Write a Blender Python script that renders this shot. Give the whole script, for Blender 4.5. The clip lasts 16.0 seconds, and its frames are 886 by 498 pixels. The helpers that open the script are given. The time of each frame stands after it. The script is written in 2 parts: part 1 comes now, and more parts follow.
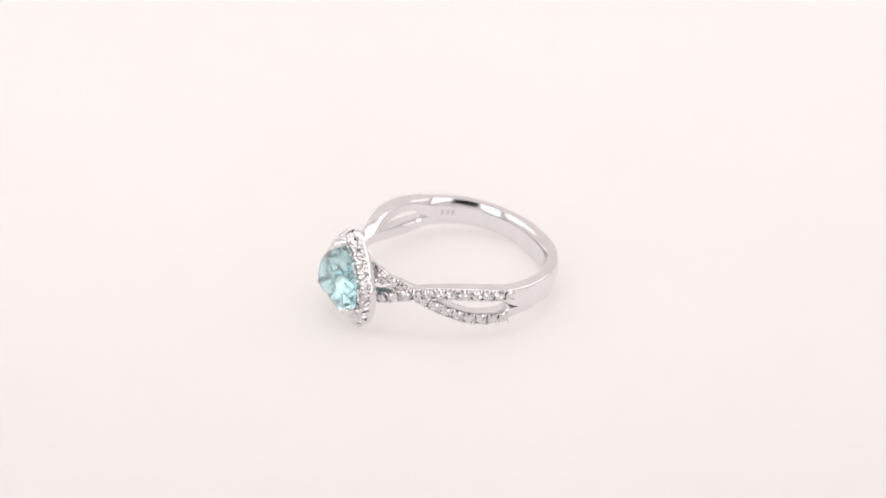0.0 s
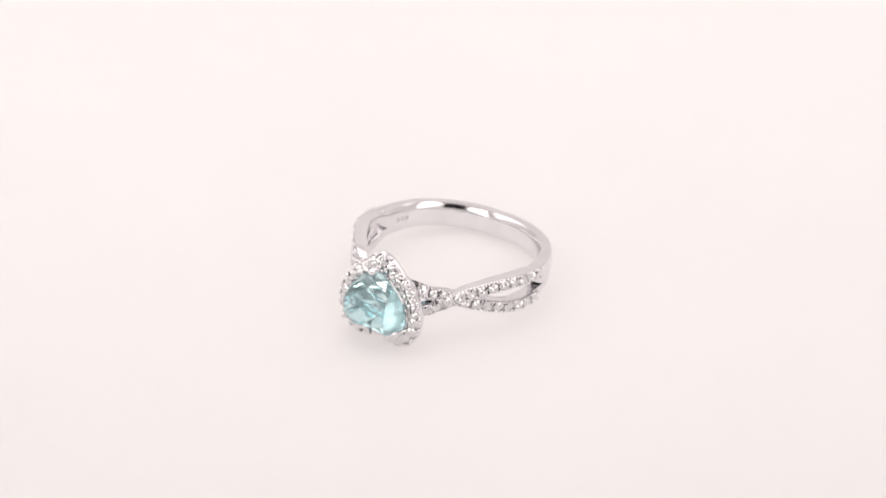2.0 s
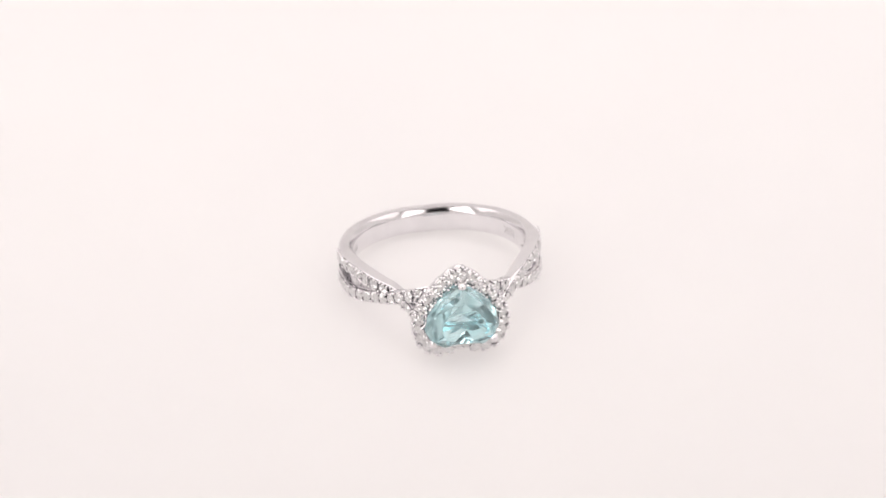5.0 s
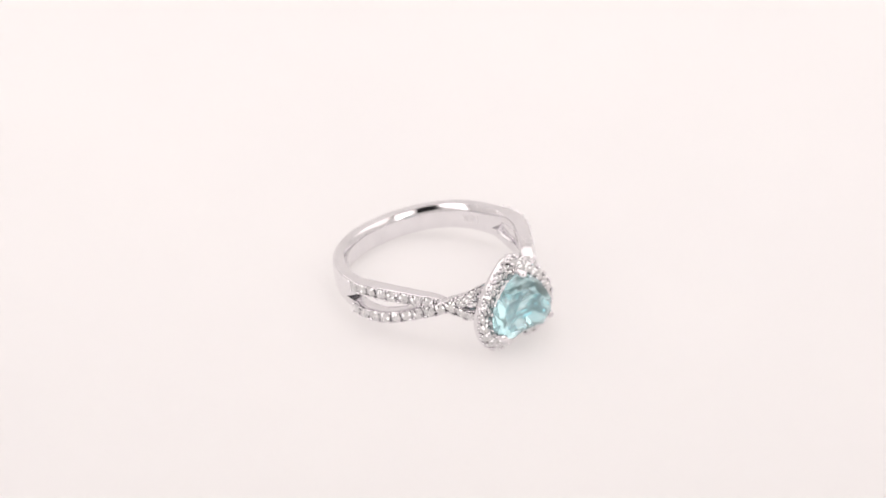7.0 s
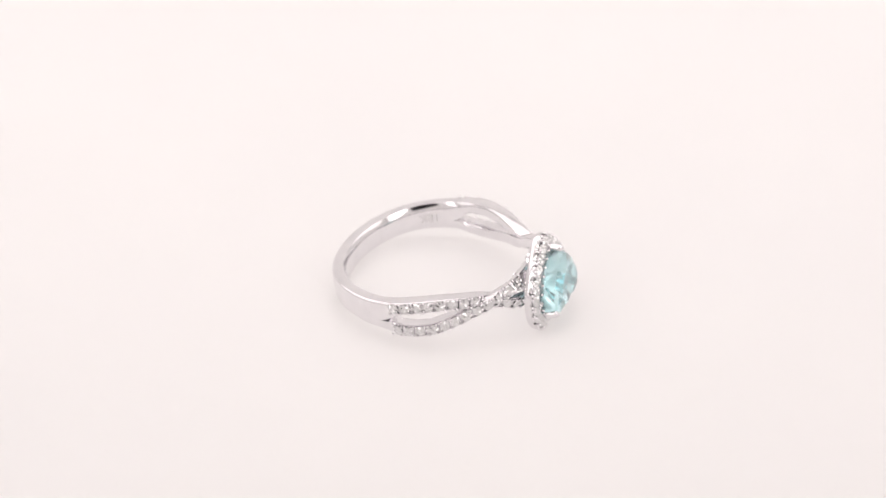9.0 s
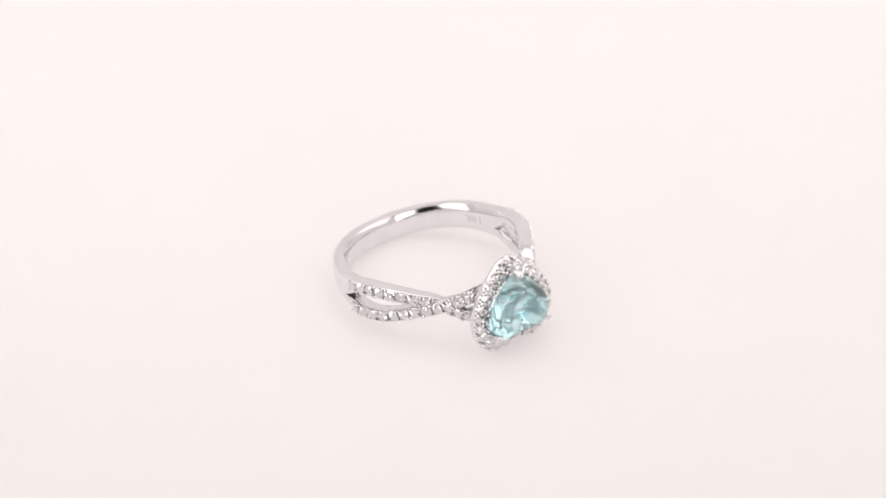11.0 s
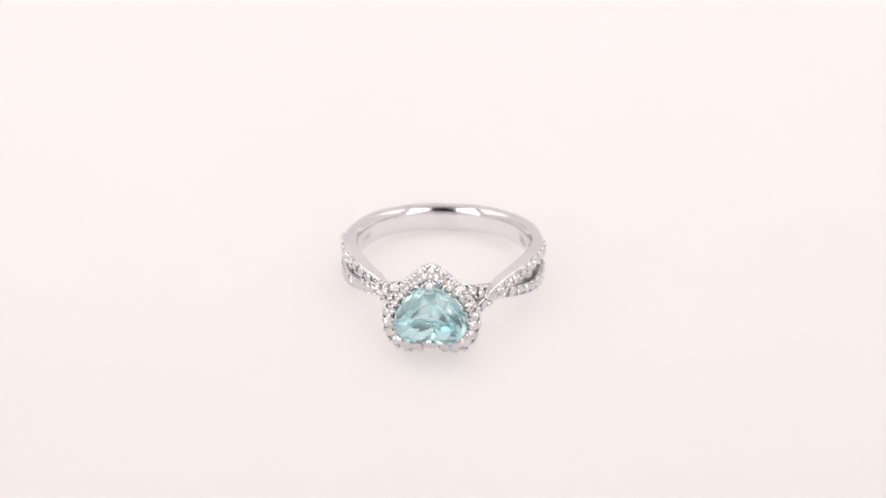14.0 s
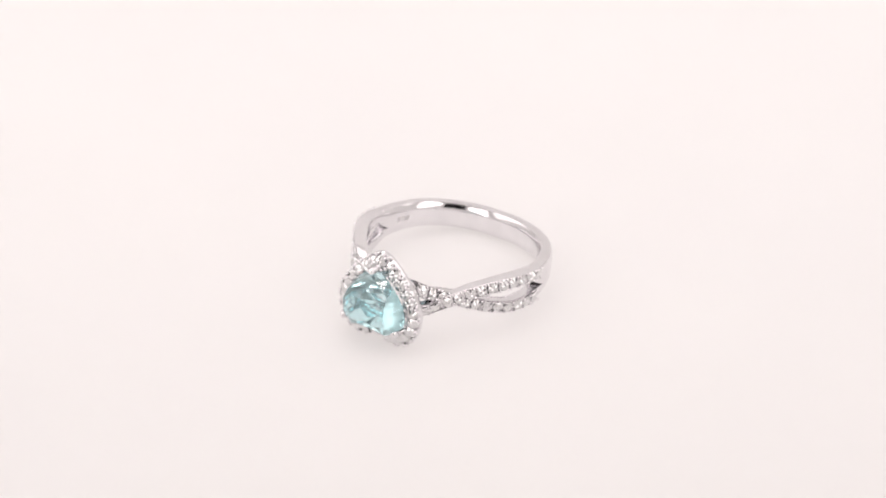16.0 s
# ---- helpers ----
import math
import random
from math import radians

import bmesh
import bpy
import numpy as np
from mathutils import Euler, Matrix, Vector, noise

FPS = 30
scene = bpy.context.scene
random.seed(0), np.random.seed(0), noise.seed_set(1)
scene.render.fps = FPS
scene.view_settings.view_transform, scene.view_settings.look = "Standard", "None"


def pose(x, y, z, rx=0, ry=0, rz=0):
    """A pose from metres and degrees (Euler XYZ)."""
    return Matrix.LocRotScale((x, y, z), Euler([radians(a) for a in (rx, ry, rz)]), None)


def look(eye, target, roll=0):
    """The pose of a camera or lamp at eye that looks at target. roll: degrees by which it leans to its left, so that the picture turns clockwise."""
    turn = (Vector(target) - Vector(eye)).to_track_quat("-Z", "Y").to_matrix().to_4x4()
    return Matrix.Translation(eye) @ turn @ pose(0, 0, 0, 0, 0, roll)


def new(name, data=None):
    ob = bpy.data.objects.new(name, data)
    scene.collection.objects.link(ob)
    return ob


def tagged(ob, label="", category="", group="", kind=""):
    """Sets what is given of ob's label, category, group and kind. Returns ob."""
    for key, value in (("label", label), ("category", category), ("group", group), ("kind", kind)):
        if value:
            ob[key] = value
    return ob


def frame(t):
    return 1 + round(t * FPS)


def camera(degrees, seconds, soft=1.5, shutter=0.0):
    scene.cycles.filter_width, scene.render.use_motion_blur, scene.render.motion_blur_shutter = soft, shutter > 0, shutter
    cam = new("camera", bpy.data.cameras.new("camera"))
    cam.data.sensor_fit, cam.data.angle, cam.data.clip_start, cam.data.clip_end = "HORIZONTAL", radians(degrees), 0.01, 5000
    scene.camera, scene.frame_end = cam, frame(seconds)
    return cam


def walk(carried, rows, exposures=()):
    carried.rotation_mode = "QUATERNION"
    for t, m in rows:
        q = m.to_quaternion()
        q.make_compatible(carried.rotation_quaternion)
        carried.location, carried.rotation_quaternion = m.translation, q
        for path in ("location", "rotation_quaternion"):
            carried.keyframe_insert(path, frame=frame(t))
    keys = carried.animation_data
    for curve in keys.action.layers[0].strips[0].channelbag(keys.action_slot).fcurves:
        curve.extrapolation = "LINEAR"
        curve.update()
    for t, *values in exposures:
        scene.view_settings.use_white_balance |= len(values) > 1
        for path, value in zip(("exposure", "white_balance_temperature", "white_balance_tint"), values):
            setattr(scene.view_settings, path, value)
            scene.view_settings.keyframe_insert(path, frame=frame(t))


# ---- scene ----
U = 0.195e-3            # metres per plan unit
MM = 0.001
GROUND = 40.6           # height of the plan's origin over the tabletop, in units

# ---- camera ----
PITCH, ROLL = radians(33.58), radians(0.29)
fwd = Vector((0, math.cos(PITCH), -math.sin(PITCH)))
up0 = Vector((0, math.sin(PITCH), math.cos(PITCH)))
rt = Vector((1, 0, 0)) * math.cos(ROLL) + up0 * math.sin(ROLL)
up = up0 * math.cos(ROLL) - Vector((1, 0, 0)) * math.sin(ROLL)
EYE = (rt * -2.984 + up * -14.585 - fwd * 1000 + Vector((0, 0, GROUND))) * U
cam = camera(24.572, 16.0, soft=1.5)
cam.data.dof.use_dof = True
cam.data.dof.focus_distance = 0.1845
cam.data.dof.aperture_fstop = 42.0
EYE_POSE = look(EYE, EYE + fwd, math.degrees(ROLL))
walk(cam, [(0.0, EYE_POSE), (16.0, EYE_POSE)], exposures=[(0.0, -0.2, 6500, 10), (16.0, -0.2, 6500, 10)])

# ---- light ----
world = bpy.data.worlds.new("studio_air")
scene.world = world
world.use_nodes = True
world.node_tree.nodes["Background"].inputs[0].default_value = (0.5, 0.48, 0.47, 1)
world.node_tree.nodes["Background"].inputs[1].default_value = 0.05


def panel_light(name, eye, target, sx, sy, watts, colour):
    data = bpy.data.lights.new(name, "AREA")
    data.shape, data.size, data.size_y = "RECTANGLE", sx, sy
    data.energy, data.color = watts, colour
    ob = new(name, data)
    ob.matrix_world = look(eye, target)
    return ob


WARM = (1.0, 0.958, 0.945)
panel_light("roof_light", (0, 0.13, 0.352), (0, 0.13, 0), 0.50, 0.28, 0.50, WARM)
# narrow bars added under the roof for crisp glints on stones and metal
for bar_y in (-0.10, 0.06):
    panel_light("sparkle_bar", (0, bar_y, 0.350), (0, bar_y * 0.6, 0), 0.44, 0.006, 0.17, WARM)
# added fill from under the tabletop, to thin the ring's shadow
panel_light("under_fill", (0.0, 0.095, -0.08), (0.0, 0.095, 0.1), 0.48, 0.31, 0.40, WARM)
# broad fill added from both sides, to soften the contact shadow
panel_light("side_fill_left", (-0.292, 0.07, 0.17), (0, 0.05, 0.05), 0.40, 0.26, 0.33, WARM)
panel_light("side_fill_right", (0.292, 0.07, 0.17), (0, 0.05, 0.05), 0.40, 0.26, 0.26, WARM)
panel_light("front_light_left", (-0.19, -0.24, 0.18), (0, 0.02, 0.01), 0.15, 0.24, 0.29, WARM)
panel_light("front_light_right", (0.19, -0.24, 0.18), (0, 0.02, 0.01), 0.15, 0.24, 0.24, WARM)


# ---- materials ----
def material(name):
    m = bpy.data.materials.new(name)
    m.use_nodes = True
    return m, m.node_tree, m.node_tree.nodes["Principled BSDF"]


def noise_node(nt, scale, detail=4.0):
    co = nt.nodes.new("ShaderNodeTexCoord")
    n = nt.nodes.new("ShaderNodeTexNoise")
    n.inputs["Scale"].default_value, n.inputs["Detail"].default_value = scale, detail
    nt.links.new(co.outputs["Object"], n.inputs["Vector"])
    return n


def ramp(nt, fac, a, b, lo=0.3, hi=0.7):
    r = nt.nodes.new("ShaderNodeValToRGB")
    r.color_ramp.elements[0].position, r.color_ramp.elements[1].position = lo, hi
    r.color_ramp.elements[0].color, r.color_ramp.elements[1].color = (*a, 1), (*b, 1)
    nt.links.new(fac, r.inputs[0])
    return r.outputs[0]


def bump(nt, bsdf, height, strength, distance):
    b = nt.nodes.new("ShaderNodeBump")
    b.inputs["Strength"].default_value, b.inputs["Distance"].default_value = strength, distance
    nt.links.new(height, b.inputs["Height"])
    nt.links.new(b.outputs[0], bsdf.inputs["Normal"])


def make_board():
    """Frosted white acrylic: part of an added light below comes through and thins shadows."""
    m, nt, b = material("frosted_acrylic")
    n = noise_node(nt, 14.0, 3.0)
    fine = noise_node(nt, 900.0, 2.0)
    tone = ramp(nt, n.outputs[0], (0.80, 0.785, 0.785), (0.82, 0.805, 0.80))
    nt.links.new(tone, b.inputs["Base Color"])
    b.inputs["Roughness"].default_value = 0.32
    b.inputs["Specular IOR Level"].default_value = 0.35
    bump(nt, b, fine.outputs[0], 0.05, 0.00005)
    through_light = nt.nodes.new("ShaderNodeBsdfTranslucent")
    nt.links.new(tone, through_light.inputs["Color"])
    mix = nt.nodes.new("ShaderNodeMixShader")
    mix.inputs[0].default_value = 0.55
    nt.links.new(b.outputs[0], mix.inputs[1])
    nt.links.new(through_light.outputs[0], mix.inputs[2])
    nt.links.new(mix.outputs[0], nt.nodes["Material Output"].inputs["Surface"])
    return m


def make_clear():
    m, nt, b = material("clear_acrylic")
    t = nt.nodes.new("ShaderNodeBsdfTransparent")
    nt.links.new(t.outputs[0], nt.nodes["Material Output"].inputs["Surface"])
    return m


def make_wall():
    m, nt, b = material("white_fabric")
    n = noise_node(nt, 9.0, 4.0)
    weave = noise_node(nt, 1200.0, 2.0)
    nt.links.new(ramp(nt, n.outputs[0], (0.79, 0.775, 0.77), (0.83, 0.815, 0.81)), b.inputs["Base Color"])
    b.inputs["Roughness"].default_value = 0.8
    bump(nt, b, weave.outputs[0], 0.2, 0.0002)
    return m


def make_dark():
    m, nt, b = material("dark_cloth")
    n = noise_node(nt, 40.0, 4.0)
    nt.links.new(ramp(nt, n.outputs[0], (0.012, 0.012, 0.013), (0.03, 0.029, 0.03)), b.inputs["Base Color"])
    b.inputs["Roughness"].default_value = 0.7
    return m


def make_gold():
    m, nt, b = material("polished_white_gold")
    n = noise_node(nt, 700.0, 4.0)
    scr = noise_node(nt, 3500.0, 3.0)
    nt.links.new(ramp(nt, n.outputs[0], (0.80, 0.785, 0.80), (0.85, 0.835, 0.85)), b.inputs["Base Color"])
    b.inputs["Metallic"].default_value = 1.0
    rough = nt.nodes.new("ShaderNodeMapRange")
    rough.inputs["To Min"].default_value, rough.inputs["To Max"].default_value = 0.07, 0.16
    nt.links.new(n.outputs[0], rough.inputs["Value"])
    nt.links.new(rough.outputs[0], b.inputs["Roughness"])
    bump(nt, b, scr.outputs[0], 0.04, 0.00002)
    return m


def make_gem(name, a, c, ior, scale, rough=0.0):
    m, nt, b = material(name)
    n = noise_node(nt, scale, 3.0)
    nt.links.new(ramp(nt, n.outputs[0], a, c), b.inputs["Base Color"])
    b.inputs["Transmission Weight"].default_value = 1.0
    b.inputs["IOR"].default_value = ior
    b.inputs["Roughness"].default_value = rough
    return m


def make_etch():
    m, nt, b = material("etched_gold")
    n = noise_node(nt, 5000.0, 3.0)
    nt.links.new(ramp(nt, n.outputs[0], (0.64, 0.625, 0.63), (0.73, 0.71, 0.72)), b.inputs["Base Color"])
    b.inputs["Metallic"].default_value, b.inputs["Roughness"].default_value = 1.0, 0.45
    return m


BOARD, CLEAR, WALL, DARK, GOLD, ETCH = make_board(), make_clear(), make_wall(), make_dark(), make_gold(), make_etch()
DIAMOND = make_gem("clear_diamond", (0.985, 0.98, 0.985), (0.995, 0.992, 0.995), 2.2, 900.0, 0.0)
# partly metallic: mirroring facets replace the light returned from inside the stone
DIAMOND.node_tree.nodes["Principled BSDF"].inputs["Metallic"].default_value = 0.7
AQUA = make_gem("aqua_gem", (0.53, 0.91, 0.955), (0.74, 0.945, 0.97), 1.65, 500.0)
AQUA.node_tree.nodes["Principled BSDF"].inputs["Transmission Weight"].default_value = 0.91


# ---- mesh helpers ----
def part(name, bm, mat, parent=None, label="", smooth=False):
    me = bpy.data.meshes.new(name)
    bm.to_mesh(me)
    bm.free()
    return piece(name, me, mat, parent, label, smooth)


def piece(name, me, mat, parent=None, label="", smooth=False):
    if not me.materials:
        me.materials.append(mat)
    if smooth:
        me.polygons.foreach_set("use_smooth", [True] * len(me.polygons))
        me.set_sharp_from_angle(angle=radians(38))
    ob = new(name, me)
    ob.parent = parent
    return tagged(ob, label)


def spline(pts, per, closed=False):
    """Points of a Catmull-Rom curve through pts."""
    pts = [Vector(p) for p in pts]
    n, out = len(pts), []
    for i in range(n if closed else n - 1):
        p = [pts[j % n] if closed else pts[min(max(j, 0), n - 1)] for j in (i - 1, i, i + 1, i + 2)]
        for k in range(per):
            t = k / per
            out.append(0.5 * (2 * p[1] + (p[2] - p[0]) * t + (2 * p[0] - 5 * p[1] + 4 * p[2] - p[3]) * t * t
                              + (3 * p[1] - p[0] - 3 * p[2] + p[3]) * t ** 3))
    if not closed:
        out.append(pts[-1])
    return out


def interp(rows, a):
    """Smooth value between rows of (angle, value)."""
    rows = sorted(rows)
    if a <= rows[0][0]:
        return rows[0][1]
    for (a0, v0), (a1, v1) in zip(rows, rows[1:]):
        if a <= a1:
            t = (a - a0) / (a1 - a0)
            i = rows.index((a0, v0))
            m0 = (v1 - rows[i - 1][1]) / (a1 - rows[i - 1][0]) if i else (v1 - v0) / (a1 - a0)
            j = i + 2
            m1 = (rows[j][1] - v0) / (rows[j][0] - a0) if j < len(rows) else (v1 - v0) / (a1 - a0)
            d = a1 - a0
            return ((2 * t ** 3 - 3 * t * t + 1) * v0 + (t ** 3 - 2 * t * t + t) * d * m0
                    + (3 * t * t - 2 * t ** 3) * v1 + (t ** 3 - t * t) * d * m1)
    return rows[-1][1]


def sweep(sections, closed=False, caps=True):
    """A bmesh through a row of equal closed sections."""
    bm = bmesh.new()
    rings = [[bm.verts.new(p) for p in s] for s in sections]
    n = len(rings[0])
    pairs = list(zip(rings, rings[1:])) + ([(rings[-1], rings[0])] if closed else [])
    for a, b in pairs:
        for i in range(n):
            bm.faces.new((a[i], a[(i + 1) % n], b[(i + 1) % n], b[i]))
    if caps and not closed:
        bm.faces.new(rings[0][::-1])
        bm.faces.new(rings[-1])
    bmesh.ops.recalc_face_normals(bm, faces=bm.faces)
    return bm


# ---- setting ----
def slab(name, lo, hi, mat, kind_label, category, hole=None):
    """A box from lo to hi, in a wall of constant y an opening (x0, x1, z0, z1) through it."""
    bm = bmesh.new()
    cells = [(lo, hi)]
    if hole:
        x0, x1, z0, z1 = hole
        cells = [((lo[0], lo[1], lo[2]), (x0, hi[1], hi[2])), ((x1, lo[1], lo[2]), (hi[0], hi[1], hi[2])),
                 ((x0, lo[1], lo[2]), (x1, hi[1], z0)), ((x0, lo[1], z1), (x1, hi[1], hi[2]))]
    for a, b in cells:
        v = [bm.verts.new((x, y, z)) for x in (a[0], b[0]) for y in (a[1], b[1]) for z in (a[2], b[2])]
        for f in ((0, 1, 3, 2), (4, 6, 7, 5), (0, 4, 5, 1), (2, 3, 7, 6), (0, 2, 6, 4), (1, 5, 7, 3)):
            bm.faces.new([v[i] for i in f])
    bmesh.ops.recalc_face_normals(bm, faces=bm.faces)
    ob = part(name, bm, mat)
    return tagged(ob, kind_label, category, kind="structure")


def build_setting():
    floor = slab("floor", (-0.30, -0.26, -0.006), (0.30, 0.30, 0.0), BOARD, "smooth frosted white acrylic tabletop with an added fill light below", "tabletop")
    floor.data.materials.append(CLEAR)
    for f in floor.data.polygons:
        f.material_index = 0 if f.normal.z > 0.5 else 1
    # unseen box, added to enclose the fill light under the tabletop
    slab("base_floor", (-0.306, -0.266, -0.09), (0.306, 0.306, -0.084), WALL, "plain white bottom of an added unseen box for the fill light", "base")
    for name, lo, hi in (("base_wall_left", (-0.306, -0.266, -0.084), (-0.30, 0.306, 0.0)), ("base_wall_right", (0.30, -0.266, -0.084), (0.306, 0.306, 0.0)),
                         ("base_wall_back", (-0.30, 0.30, -0.084), (0.30, 0.306, 0.0)), ("base_wall_front", (-0.30, -0.266, -0.084), (0.30, -0.26, 0.0))):
        slab(name, lo, hi, WALL, "plain white side of an added unseen box for the fill light", "base")
    slab("wall_left", (-0.306, -0.26, 0.0), (-0.30, 0.30, 0.36), WALL, "plain white fabric side of a light tent", "tent wall")
    slab("wall_right", (0.30, -0.26, 0.0), (0.306, 0.30, 0.36), WALL, "plain white fabric side of a light tent", "tent wall")
    slab("wall_back", (-0.30, 0.30, 0.0), (0.30, 0.306, 0.36), WALL, "plain white fabric back of a light tent", "tent wall")
    # opening sized for the dark patch mirrored inside the band
    slab("wall_front", (-0.30, -0.266, 0.0), (0.30, -0.26, 0.36), WALL, "white fabric front of a light tent with an opening", "tent wall",
         hole=(-0.085, 0.085, 0.14, 0.345))
    slab("ceiling", (-0.306, -0.266, 0.36), (0.306, 0.306, 0.366), WALL, "plain white fabric roof of a light tent", "tent roof")
    # unseen dark panel, added in place of the camera's reflection in the band
    slab("dark_panel", (-0.6, -0.52, -0.2), (0.6, -0.50, 0.7), DARK, "unseen dark panel behind the tent opening, added for the ring to mirror", "studio wall")


build_setting()

# ---- ring ----
# local frame: x to the side, -y towards the head, z along the finger's axis; plan in millimetres
OUTER = [(0, 11.1), (11, 11.0), (18, 10.9), (23, 10.78), (28, 10.42), (33, 10.15), (40, 9.78), (49, 9.57), (58, 9.54), (70, 9.66), (85, 9.8), (100, 9.9), (112, 9.92), (130, 9.92), (150, 9.87), (180, 9.8)]
THICK = [(12, 0.72), (28, 0.8), (42, 1.2), (54, 1.28), (70, 1.35), (100, 1.5), (180, 1.58)]
HIGH = [(11, -1.5), (17, -1.22), (22, -0.92), (28, -0.46), (34, -0.02), (41, 0.36), (49, 0.66), (60, 0.98), (72, 1.12), (88, 1.02), (97, 0.88), (104, 0.76), (124, 0.6)]
LOW = [(11, 1.6), (17, 1.34), (22, 1.06), (28, 0.62), (34, 0.12), (41, -0.32), (50, -0.68), (60, -1.08), (72, -1.42), (88, -1.4), (97, -1.12), (104, -0.8), (124, -0.6)]
WIDTH = [(80, 3.2), (92, 3.1), (104, 2.94), (118, 2.76), (140, 2.64), (160, 2.62), (180, 2.64)]


def at_angle(side, a, r, z):
    a = radians(a)
    return Vector((side * r * math.sin(a), -r * math.cos(a), z)) * MM


# half section of the shank from its slot line over the outside to the inside: depth from its middle outwards, height as a
# share of the half width; and beside it the section of one strand: across, and below its outside (a share of the thickness past -1)
HALF = [(0.83, -0.02), (0.828, 0.12), (0.825, 0.25), (0.80, 0.5), (0.77, 0.72), (0.72, 0.86), (0.64, 0.94), (0.52, 0.985), (0.35, 1.0), (0.0, 1.0), (-0.40, 1.0),
        (-0.48, 0.92), (-0.58, 0.80), (-0.66, 0.69), (-0.72, 0.58), (-0.745, 0.48), (-0.75, 0.32), (-0.75, -0.02), (0.0, -0.02)]
BAR = [(-0.62, -0.12), (-0.59, -0.03), (-0.53, -0.03), (-0.42, -0.14), (0.42, -0.14), (0.53, -0.03), (0.59, -0.03), (0.62, -0.12), (0.62, -0.4), (0.62, -0.75), (0.6, -1.0),
       (0.54, -1.17), (0.42, -1.24), (0.2, -1.25), (-0.1, -1.25), (-0.36, -1.25), (-0.52, -1.17), (-0.6, -1.0), (-0.62, -0.4)]
SLOT_END = 104.0        # degrees from the head at which the two strands have become one band


def ease(t):
    t = min(1.0, max(0.0, t))
    return t * t * (3 - 2 * t)


def band_point(side, b, d, share):
    """A point of the shank's section at the angle b: depth d, and a signed share of its half width."""
    mid = interp([(90, -0.05), (104, -0.03), (125, 0.0), (150, -0.17), (180, -0.34)], b)
    return at_angle(side, b, interp(OUTER, b) + (d - 0.83) * interp(THICK, b) / 1.58, mid + share * interp(WIDTH, b) / 2)


def linear(rows, a):
    return float(np.interp(a, *zip(*rows)))


OUTSIDE = sorted((z, d) for d, z in HALF[1:9])
INSIDE = sorted((z, d) for d, z in HALF[10:17])
SLOT_LINE = -0.33       # height of the slot's tip, as a share of the half width


def half_point(side, b, k, up):
    """Point k of the upper or lower part of the band, parted at the slot line."""
    d, share = HALF[k]
    z = SLOT_LINE + share * (up - SLOT_LINE)
    if k < 9:
        d = linear(OUTSIDE, abs(z))
    elif 10 < k < 18:
        d = linear(INSIDE, abs(z))
    return band_point(side, b, d, z)


def build_shank(ring):
    loop = [p for p in HALF[:-1] if p[1] >= 0]
    loop = [(d, -z) for d, z in loop[::-1]] + [(0.83, 0.0)] + loop + [(-0.75, 0.0)]
    secs = []
    for i in range(151):
        a = SLOT_END + (360 - 2 * SLOT_END) * i / 150
        side, b = (1, a) if a <= 180 else (-1, 360 - a)
        secs.append([band_point(side, b, d, z) for d, z in loop])
    return part("shank", sweep(secs), GOLD, ring, "smooth polished plain white gold lower band", True)


def build_strand(ring, side, rows, dip, up):
    """One pave strand: a grooved bar along the side that grows into one half (up: 1 or -1) of the plain band."""
    def dr(a):
        return -dip * math.exp(-((a - 35) / 10.0) ** 2)
    secs, line = [], []
    n = 110
    for i in range(n + 1):
        a = 12 + (SLOT_END - 12) * i / n
        r, z, th = interp(OUTER, a) + dr(a), interp(rows, a), interp(THICK, a)
        z2 = interp(rows, a + 0.5)
        p, q = at_angle(side, a, r, z), at_angle(side, a + 0.5, interp(OUTER, a + 0.5) + dr(a + 0.5), z2)
        tan = (q - p).normalized()
        out = at_angle(side, a, 1, 0).normalized()
        out = (out - tan * out.dot(tan)).normalized()
        wid = tan.cross(out).normalized() * (-1 if side > 0 else 1)
        lean = radians(28) * ease((36 - a) / 14) * -up     # towards the head the faces turn up and down
        out, wid = out * math.cos(lean) + wid * math.sin(lean), wid * math.cos(lean) - out * math.sin(lean)
        fade = min(1.0, max(0.0, (99 - a) / 5))            # the groove closes towards the plain shank
        slim = 1 + 0.1 * ease((30 - a) / 12)
        sec = []
        for k, (x, y) in enumerate(BAR):
            y = y * fade if k < 8 else y * (th / 1.25 if y < -0.9 else 1)
            # the inner face closes a little before the outside
            grown = ease((a - 85) / 15) if 14 < k < 18 else ease((a - 78) / (SLOT_END - 78))
            if k in (0, 1, 2, 18):
                grown = ease((a - 85) / 17)
            bar = p + wid * (x * up * slim * MM) + out * (y * MM)
            sec.append(bar.lerp(half_point(side, a, k, up), grown))
        secs.append(sec)
        line.append((p, tan, out, wid, a))
    ob = part("pave_strand", sweep(secs), GOLD, ring, "white gold strand set with a row of small diamonds", True)
    return ob, line


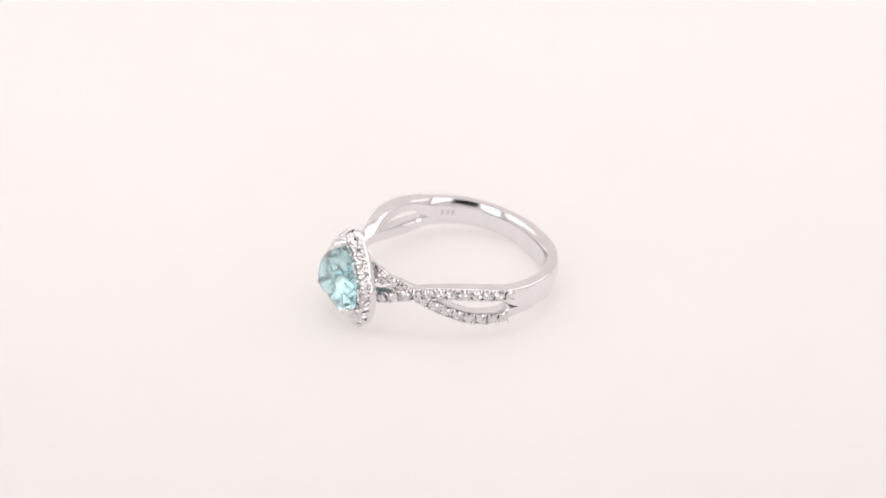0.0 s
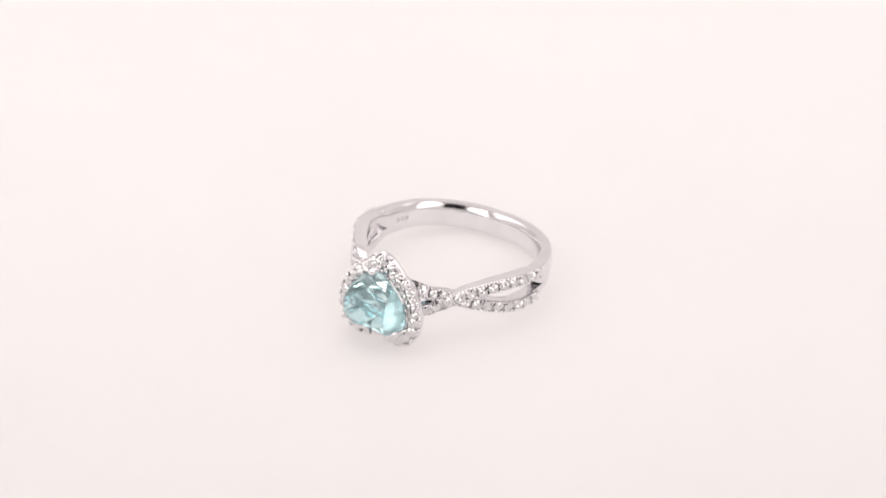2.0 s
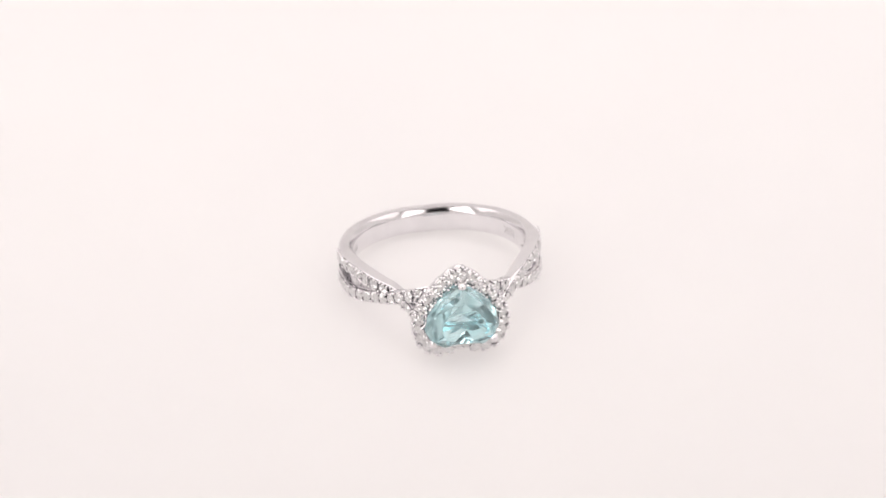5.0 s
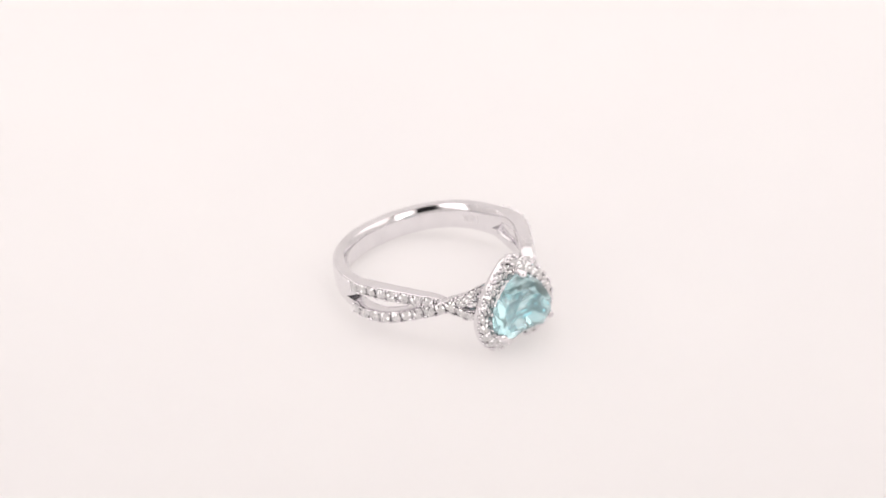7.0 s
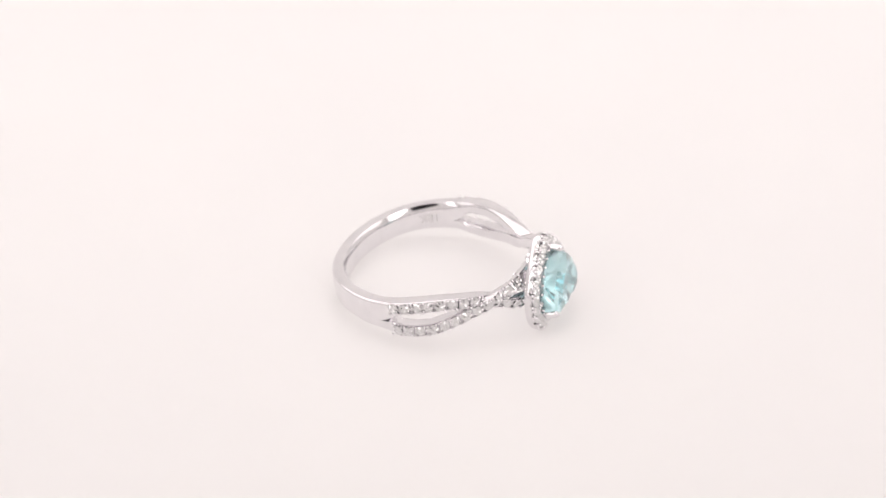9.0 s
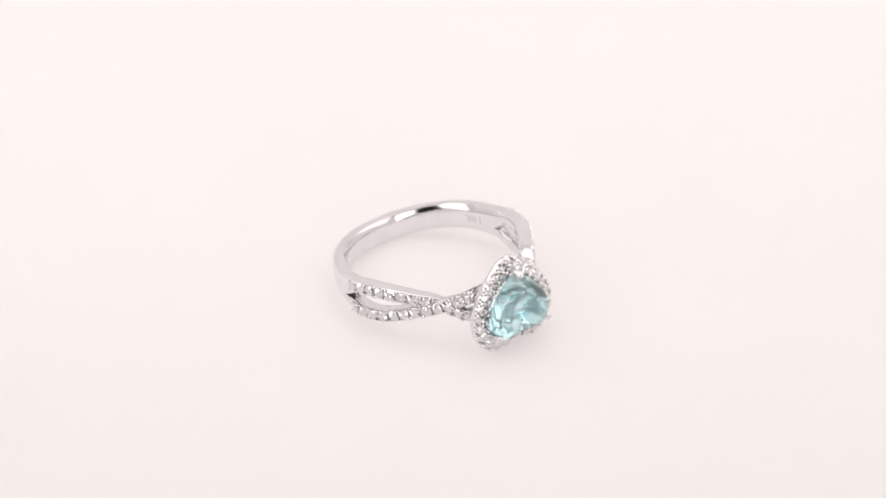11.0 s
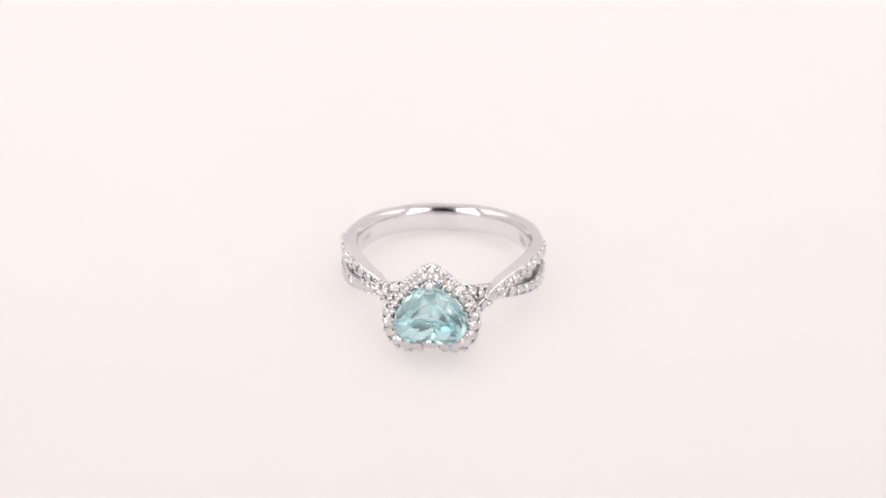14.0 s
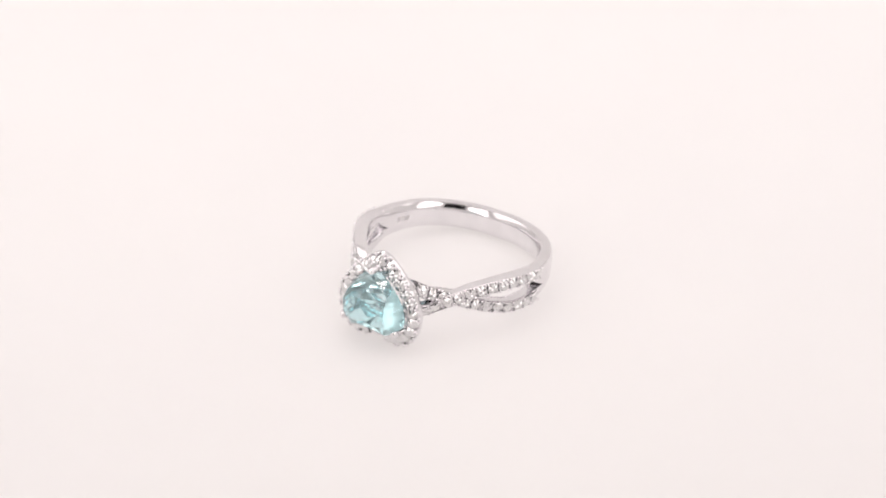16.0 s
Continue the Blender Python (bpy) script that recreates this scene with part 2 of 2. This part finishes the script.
def brilliant_mesh():
    """A small round brilliant of diameter 1, table towards +z, girdle at z 0."""
    bm = bmesh.new()
    def row(r, z, n, off):
        return [bm.verts.new((r * math.cos(2 * math.pi * (k + off) / n), r * math.sin(2 * math.pi * (k + off) / n), z)) for k in range(n)]
    n = 10
    top, star, mid, gir = bm.verts.new((0, 0, 0.12)), row(0.2, 0.11, n, 0), row(0.37, 0.09, n, 0.5), row(0.5, 0.0, n, 0)
    # alternate heights imitate the bright and dark star of inner reflections
    for k in range(0, n, 2):
        star[k].co.z, mid[k].co.z = 0.17, 0.125
    gir2, tip = row(0.5, -0.03, n, 0), bm.verts.new((0, 0, -0.42))
    for i in range(n):
        j = (i + 1) % n
        bm.faces.new((top, star[i], star[j]))
        bm.faces.new((star[i], mid[i], star[j]))
        bm.faces.new((star[j], mid[i], gir[j]))
        bm.faces.new((star[j], gir[j], mid[j]))
        bm.faces.new((mid[i], gir[i], gir[j]))
        bm.faces.new((gir[i], gir2[i], gir2[j], gir[j]))
        bm.faces.new((gir2[i], tip, gir2[j]))
    bmesh.ops.recalc_face_normals(bm, faces=bm.faces)
    me = bpy.data.meshes.new("diamond")
    bm.to_mesh(me)
    bm.free()
    return me


def bead_mesh():
    """A small rounded grain of radius 1, a little taller than wide."""
    bm = bmesh.new()
    bmesh.ops.create_icosphere(bm, subdivisions=2, radius=1.0, matrix=Matrix.Diagonal((1, 1, 1.25, 1)))
    me = bpy.data.meshes.new("bead_prong")
    bm.to_mesh(me)
    bm.free()
    return me


def frame_at(p, out, spin, size):
    return Matrix.Translation(p) @ out.to_track_quat("Z", "Y").to_matrix().to_4x4() @ pose(0, 0, 0, 0, 0, spin) @ Matrix.Diagonal((size, size, size, 1))


BRILLIANT, BEAD = brilliant_mesh(), bead_mesh()


def stud_strand(strand, line, first, last, rng):
    """Diamonds at even steps along a strand, with shared beads between them."""
    pitch, prev, places = 1.06 * MM, None, []
    for l in line:
        if first <= l[4] <= last and (prev is None or (l[0] - prev).length >= pitch):
            places.append(l)
            prev = l[0]
    for p, tan, out, wid, a in places:
        d = piece("diamond", BRILLIANT, DIAMOND, strand)
        lean = (out + tan * rng.uniform(-0.2, 0.2) + wid * rng.uniform(-0.2, 0.2)).normalized()
        d.matrix_basis = frame_at(p + out * 0.02 * MM, lean, rng.uniform(0, 45), 1.1 * MM)
        for s in (-1, 1):
            for e in (-0.5, 0.5):
                b = piece("bead_prong", BEAD, GOLD, strand, smooth=True)
                b.matrix_basis = frame_at(p + tan * (e * pitch * 0.8) + wid * (s * 0.48 * MM) + out * 0.07 * MM, out, rng.uniform(0, 90), 0.13 * MM)


# outlines of the head, half side, x and height, point upwards
STONE = [(0, 2.85), (1.0, 2.3), (2.05, 1.4), (2.85, 0.4), (3.32, -0.6), (3.36, -1.5), (3.1, -2.4), (2.5, -3.05), (1.7, -3.32), (0.95, -3.2), (0.4, -2.9), (0, -2.7)]
HALO = [(0, 4.38), (0.85, 4.08), (1.85, 3.28), (2.85, 2.3), (3.65, 1.3), (4.35, 0.1), (4.62, -1.15), (4.46, -2.55), (3.88, -3.72), (2.9, -4.46), (1.8, -4.66), (1.0, -4.48), (0.4, -4.2), (0, -4.08)]


def outline(half, count):
    """count even points round the heart, clockwise from the tip, as (x, z)."""
    pts = half + [(-x, z) for x, z in half[-2:0:-1]]
    line = spline([(x, z, 0) for x, z in pts], 12, True)
    line.append(line[0])
    lengths = [0.0]
    for a, b in zip(line, line[1:]):
        lengths.append(lengths[-1] + (b - a).length)
    out, j = [], 0
    for k in range(count):
        s = lengths[-1] * k / count
        while lengths[j + 1] < s:
            j += 1
        t = (s - lengths[j]) / (lengths[j + 1] - lengths[j])
        p = line[j].lerp(line[j + 1], t)
        out.append((p.x, p.y))
    return out


HEAD_Y, HEAD_Z = -12.2, 0.1         # front of the halo, and the lift of the head


def halo_point(a, b, t, y):
    """A point t of the way from the inner to the outer outline, y in front of the halo's face, which slopes back to its rim."""
    slope = 0.06 - 0.5 * t if y > -0.6 else 0.0
    return Vector((a[0] + (b[0] - a[0]) * t, HEAD_Y - y - slope, HEAD_Z + a[1] + (b[1] - a[1]) * t)) * MM


def build_halo(ring, rng):
    n = 150
    inn, out = outline(STONE, n), outline(HALO, n)
    prof = [(0.02, -1.25), (0.02, -0.36), (0.05, -0.32), (0.09, -0.34), (0.15, -0.36), (0.5, -0.2), (0.86, -0.2), (0.94, -0.1), (0.97, -0.08), (1.0, -0.16), (1.0, -0.48), (0.98, -1.1), (0.9, -1.3), (0.2, -1.35)]
    secs = []
    for k in range(n):
        wave = math.cos(2 * math.pi * k / 6)
        secs.append([halo_point(inn[k], out[k], t - (0.03 * wave if 0.9 < t < 0.99 and y > -0.2 else 0), y - (0.12 + 0.13 * wave if t > 0.9 and y > -0.2 else 0)) for t, y in prof])
    halo = part("halo", sweep(secs, closed=True), GOLD, ring, "heart-shaped white gold halo set with small diamonds", True)
    front = Vector((0, -1, 0))
    for k in range(25):
        i = k * 6
        p = halo_point(inn[i], out[i], 0.51, -0.02)
        d = piece("diamond", BRILLIANT, DIAMOND, halo)
        across = Vector((out[i][0] - inn[i][0], 0, out[i][1] - inn[i][1]))
        gap = across.length
        lean = (front + across * (0.55 / gap ** 2) + Vector((rng.uniform(-0.1, 0.1), 0, rng.uniform(-0.1, 0.1)))).normalized()
        d.matrix_basis = frame_at(p, lean, rng.uniform(0, 45), min(1.24, gap * 0.93) * MM)
        i = (i + 3) % n
        for t, y, e, r in ((0.1, 0.1, 0, 0.14), (0.88, 0.09, 0, 0.16), (0.97, -0.02, -1, 0.165), (0.97, -0.02, 1, 0.165)):
            i2 = (i + e) % n
            b = piece("bead_prong", BEAD, GOLD, halo, smooth=True)
            b.matrix_basis = frame_at(halo_point(inn[i2], out[i2], t, y), front, rng.uniform(0, 90), r * MM)
    return halo


def build_stone(ring):
    """Heart-cut stone with table, crown, girdle and pavilion facets."""
    n = 14
    base = outline(STONE, n * 2)
    cx, cz = 0.0, -0.5
    bm = bmesh.new()

    def row(scale, y, off):
        return [bm.verts.new(Vector((cx + (base[(2 * k + off) % (2 * n)][0] - cx) * scale, HEAD_Y - y,
                                     HEAD_Z + cz + (base[(2 * k + off) % (2 * n)][1] - cz) * scale)) * MM) for k in range(n)]
    tab, mid, gir, gir2 = row(0.62, 1.75, 0), row(0.9, 1.22, 1), row(1.035, 0.3, 0), row(1.035, 0.14, 0)
    low = row(0.5, -1.0, 1)[::2]
    tip = bm.verts.new(Vector((cx, HEAD_Y + 2.05, HEAD_Z + cz)) * MM)
    bm.faces.new(tab)
    for i in range(n):
        j = (i + 1) % n
        bm.faces.new((tab[i], mid[i], tab[j]))
        bm.faces.new((tab[j], mid[i], mid[j]))
        bm.faces.new((mid[i], gir[i], gir[j]))
        bm.faces.new((mid[i], gir[j], mid[j]))
        bm.faces.new((gir[i], gir2[i], gir2[j], gir[j]))
    for i in range(n // 2):
        j = (i + 1) % (n // 2)
        a, b, c = gir2[2 * i], gir2[2 * i + 1], gir2[(2 * i + 2) % n]
        bm.faces.new((a, low[i], b))
        bm.faces.new((b, low[i], c))
        bm.faces.new((c, low[i], low[j]))
        bm.faces.new((low[i], tip, low[j]))
    for v in [v for v in bm.verts if not v.link_faces]:
        bm.verts.remove(v)
    bmesh.ops.recalc_face_normals(bm, faces=bm.faces)
    return part("centre_stone", bm, AQUA, ring, "faceted heart-cut pale aqua blue gemstone")


def build_prongs(ring):
    for x, z in ((0.0, 2.93), (2.82, -2.5), (-2.82, -2.5)):
        d = Vector((x, 0, z + 0.35)).normalized()
        e = Vector((x, 0, z))
        line = [e * 0.45 + Vector((0, HEAD_Y + 2.3, 0)), e * 0.8 + d * 0.1 + Vector((0, HEAD_Y + 1.2, 0)), e + d * 0.10 + Vector((0, HEAD_Y, 0)),
                e + d * 0.12 + Vector((0, HEAD_Y - 0.7, 0)), e + d * 0.04 + Vector((0, HEAD_Y - 1.1, 0)), e - d * 0.12 + Vector((0, HEAD_Y - 1.3, 0))]
        rad = [0.3, 0.33, 0.34, 0.37, 0.38, 0.2]
        pts = spline(line, 5)
        secs = []
        side = Vector((0, 1, 0)).cross(d).normalized()
        for k, p in enumerate(pts):
            tan = (pts[min(k + 1, len(pts) - 1)] - pts[max(k - 1, 0)]).normalized()
            nor = side.cross(tan).normalized()
            r = interp([(i * 5, v) for i, v in enumerate(rad)], k)
            p = p + Vector((0, 0, HEAD_Z))
            secs.append([(p + side * (r * math.cos(u)) + nor * (r * math.sin(u))) * MM for u in [2 * math.pi * q / 12 for q in range(12)]])
        part("prong", sweep(secs), GOLD, ring, "", True)


def build_gallery(ring):
    """Rail under the halo, and the bridge that joins the strands."""
    n = 60
    base = outline(STONE, n)
    secs = []
    for k in range(n):
        x, z = base[k]
        secs.append([Vector((x * s, HEAD_Y + y, HEAD_Z + (z + 0.2) * s)) * MM for s, y in ((0.52, 1.95), (0.68, 1.85), (0.70, 2.2), (0.54, 2.3))])
    part("gallery_rail", sweep(secs, closed=True), GOLD, ring, "", True)
    for z in (1.3, -1.3):
        secs = []
        for i in range(25):
            x = -2.7 + 5.4 * i / 24
            y = -9.7 - 0.35 * math.cos(x / 2.7 * math.pi / 2)
            prof = []
            for k in range(12):
                t = 2 * math.pi * k / 12
                prof.append(Vector((x, y + 0.36 * math.cos(t), z + 0.36 * math.sin(t))) * MM)
            secs.append(prof)
        part("bridge", sweep(secs), GOLD, ring, "", True)


def build_marks(ring):
    """The stamped fineness mark and a worn second mark, on the inside of the shank."""
    cu = bpy.data.curves.new("mark", "FONT")
    cu.body, cu.size, cu.align_x, cu.align_y = "18K", 1.28, "CENTER", "CENTER"
    tmp = new("mark", cu)
    bpy.context.view_layer.update()
    src = bpy.data.meshes.new_from_object(tmp.evaluated_get(bpy.context.evaluated_depsgraph_get()))
    bpy.data.objects.remove(tmp)
    bm = bmesh.new()
    bm.from_mesh(src)
    bmesh.ops.subdivide_edges(bm, edges=bm.edges[:], cuts=2)
    place_inside(bm, 24.0, True)
    part("hallmark", bm, ETCH, ring, "stamped 18K mark inside the band")
    bm = bmesh.new()
    for x in (-0.62, -0.1, 0.42):
        bmesh.ops.create_grid(bm, x_segments=3, y_segments=3, size=0.5, matrix=Matrix.Translation((x, 0, 0)) @ Matrix.Diagonal((0.3, 0.6, 1, 1)))
    place_inside(bm, 159.0, False)
    part("worn_mark", bm, ETCH, ring, "worn unreadable stamped mark inside the band")


def place_inside(bm, azimuth, flip):
    """Wraps a flat mark (x along, y up, millimetres) on the inner face of the shank."""
    for v in bm.verts:
        x, z = (-v.co.x, -v.co.y) if flip else (v.co.x, v.co.y)
        # seen from inside, right is towards smaller azimuth
        ang = radians(azimuth) - x / 8.4
        b = abs(math.degrees(math.atan2(math.cos(ang), -math.sin(ang))))
        r = interp(OUTER, b) - interp(THICK, b) - 0.012
        v.co = Vector((r * math.cos(ang), r * math.sin(ang), z)) * MM


def build_ring():
    rng = random.Random(7)
    ring = new("ring")
    tagged(ring, "white gold ring, heart-cut aqua stone, diamond halo, lying on white acrylic", "ring")
    build_shank(ring)
    for side, over in ((1, "high"), (-1, "low")):
        for key, rows in (("high", HIGH), ("low", LOW)):
            strand, line = build_strand(ring, side, rows, 0.0 if key == over else 0.45, 1 if key == "high" else -1)
            stud_strand(strand, line, 19 if key == "low" else 21, 90.5 if key == "low" else 93.5, rng)
    build_halo(ring, rng)
    build_stone(ring)
    build_prongs(ring)
    build_gallery(ring)
    build_marks(ring)
    return ring


ring = build_ring()

# the ring leans: its head is propped up on the lobes of the halo
REST = pose(-2.9 * U, 7.2 * U, (GROUND - 24.7) * U) @ pose(0, 0, 0, 0, 0, -5.2) @ pose(0, 0, 0, -7.2, -1.0, 0)

TURNS = [(0.0, -57.8), (0.5, -50.8), (1.0, -43.6), (1.5, -36.5), (2.0, -29.3), (2.5, -21.8), (3.0, -14.4), (3.5, -7.1), (4.0, 0.3), (4.2, 3.2),
         (6.3, 35.2), (6.5, 38.3), (7.0, 45.7), (7.5, 53.0), (8.0, 60.6), (8.5, 67.9), (8.8, 72.3), (8.9, 73.8), (9.0, 74.3), (9.1, 72.9), (9.2, 71.3),
         (11.3, 39.5), (11.5, 36.6), (12.0, 29.1), (12.5, 22.0), (13.0, 14.8), (13.5, 7.4), (14.0, 0.1), (14.5, -7.4), (15.0, -14.7), (15.5, -22.2), (16.0, -29.7)]


def motions():
    walk(ring, [(t, pose(0, 0, 0, 0, 0, a) @ REST) for t, a in TURNS])


motions()
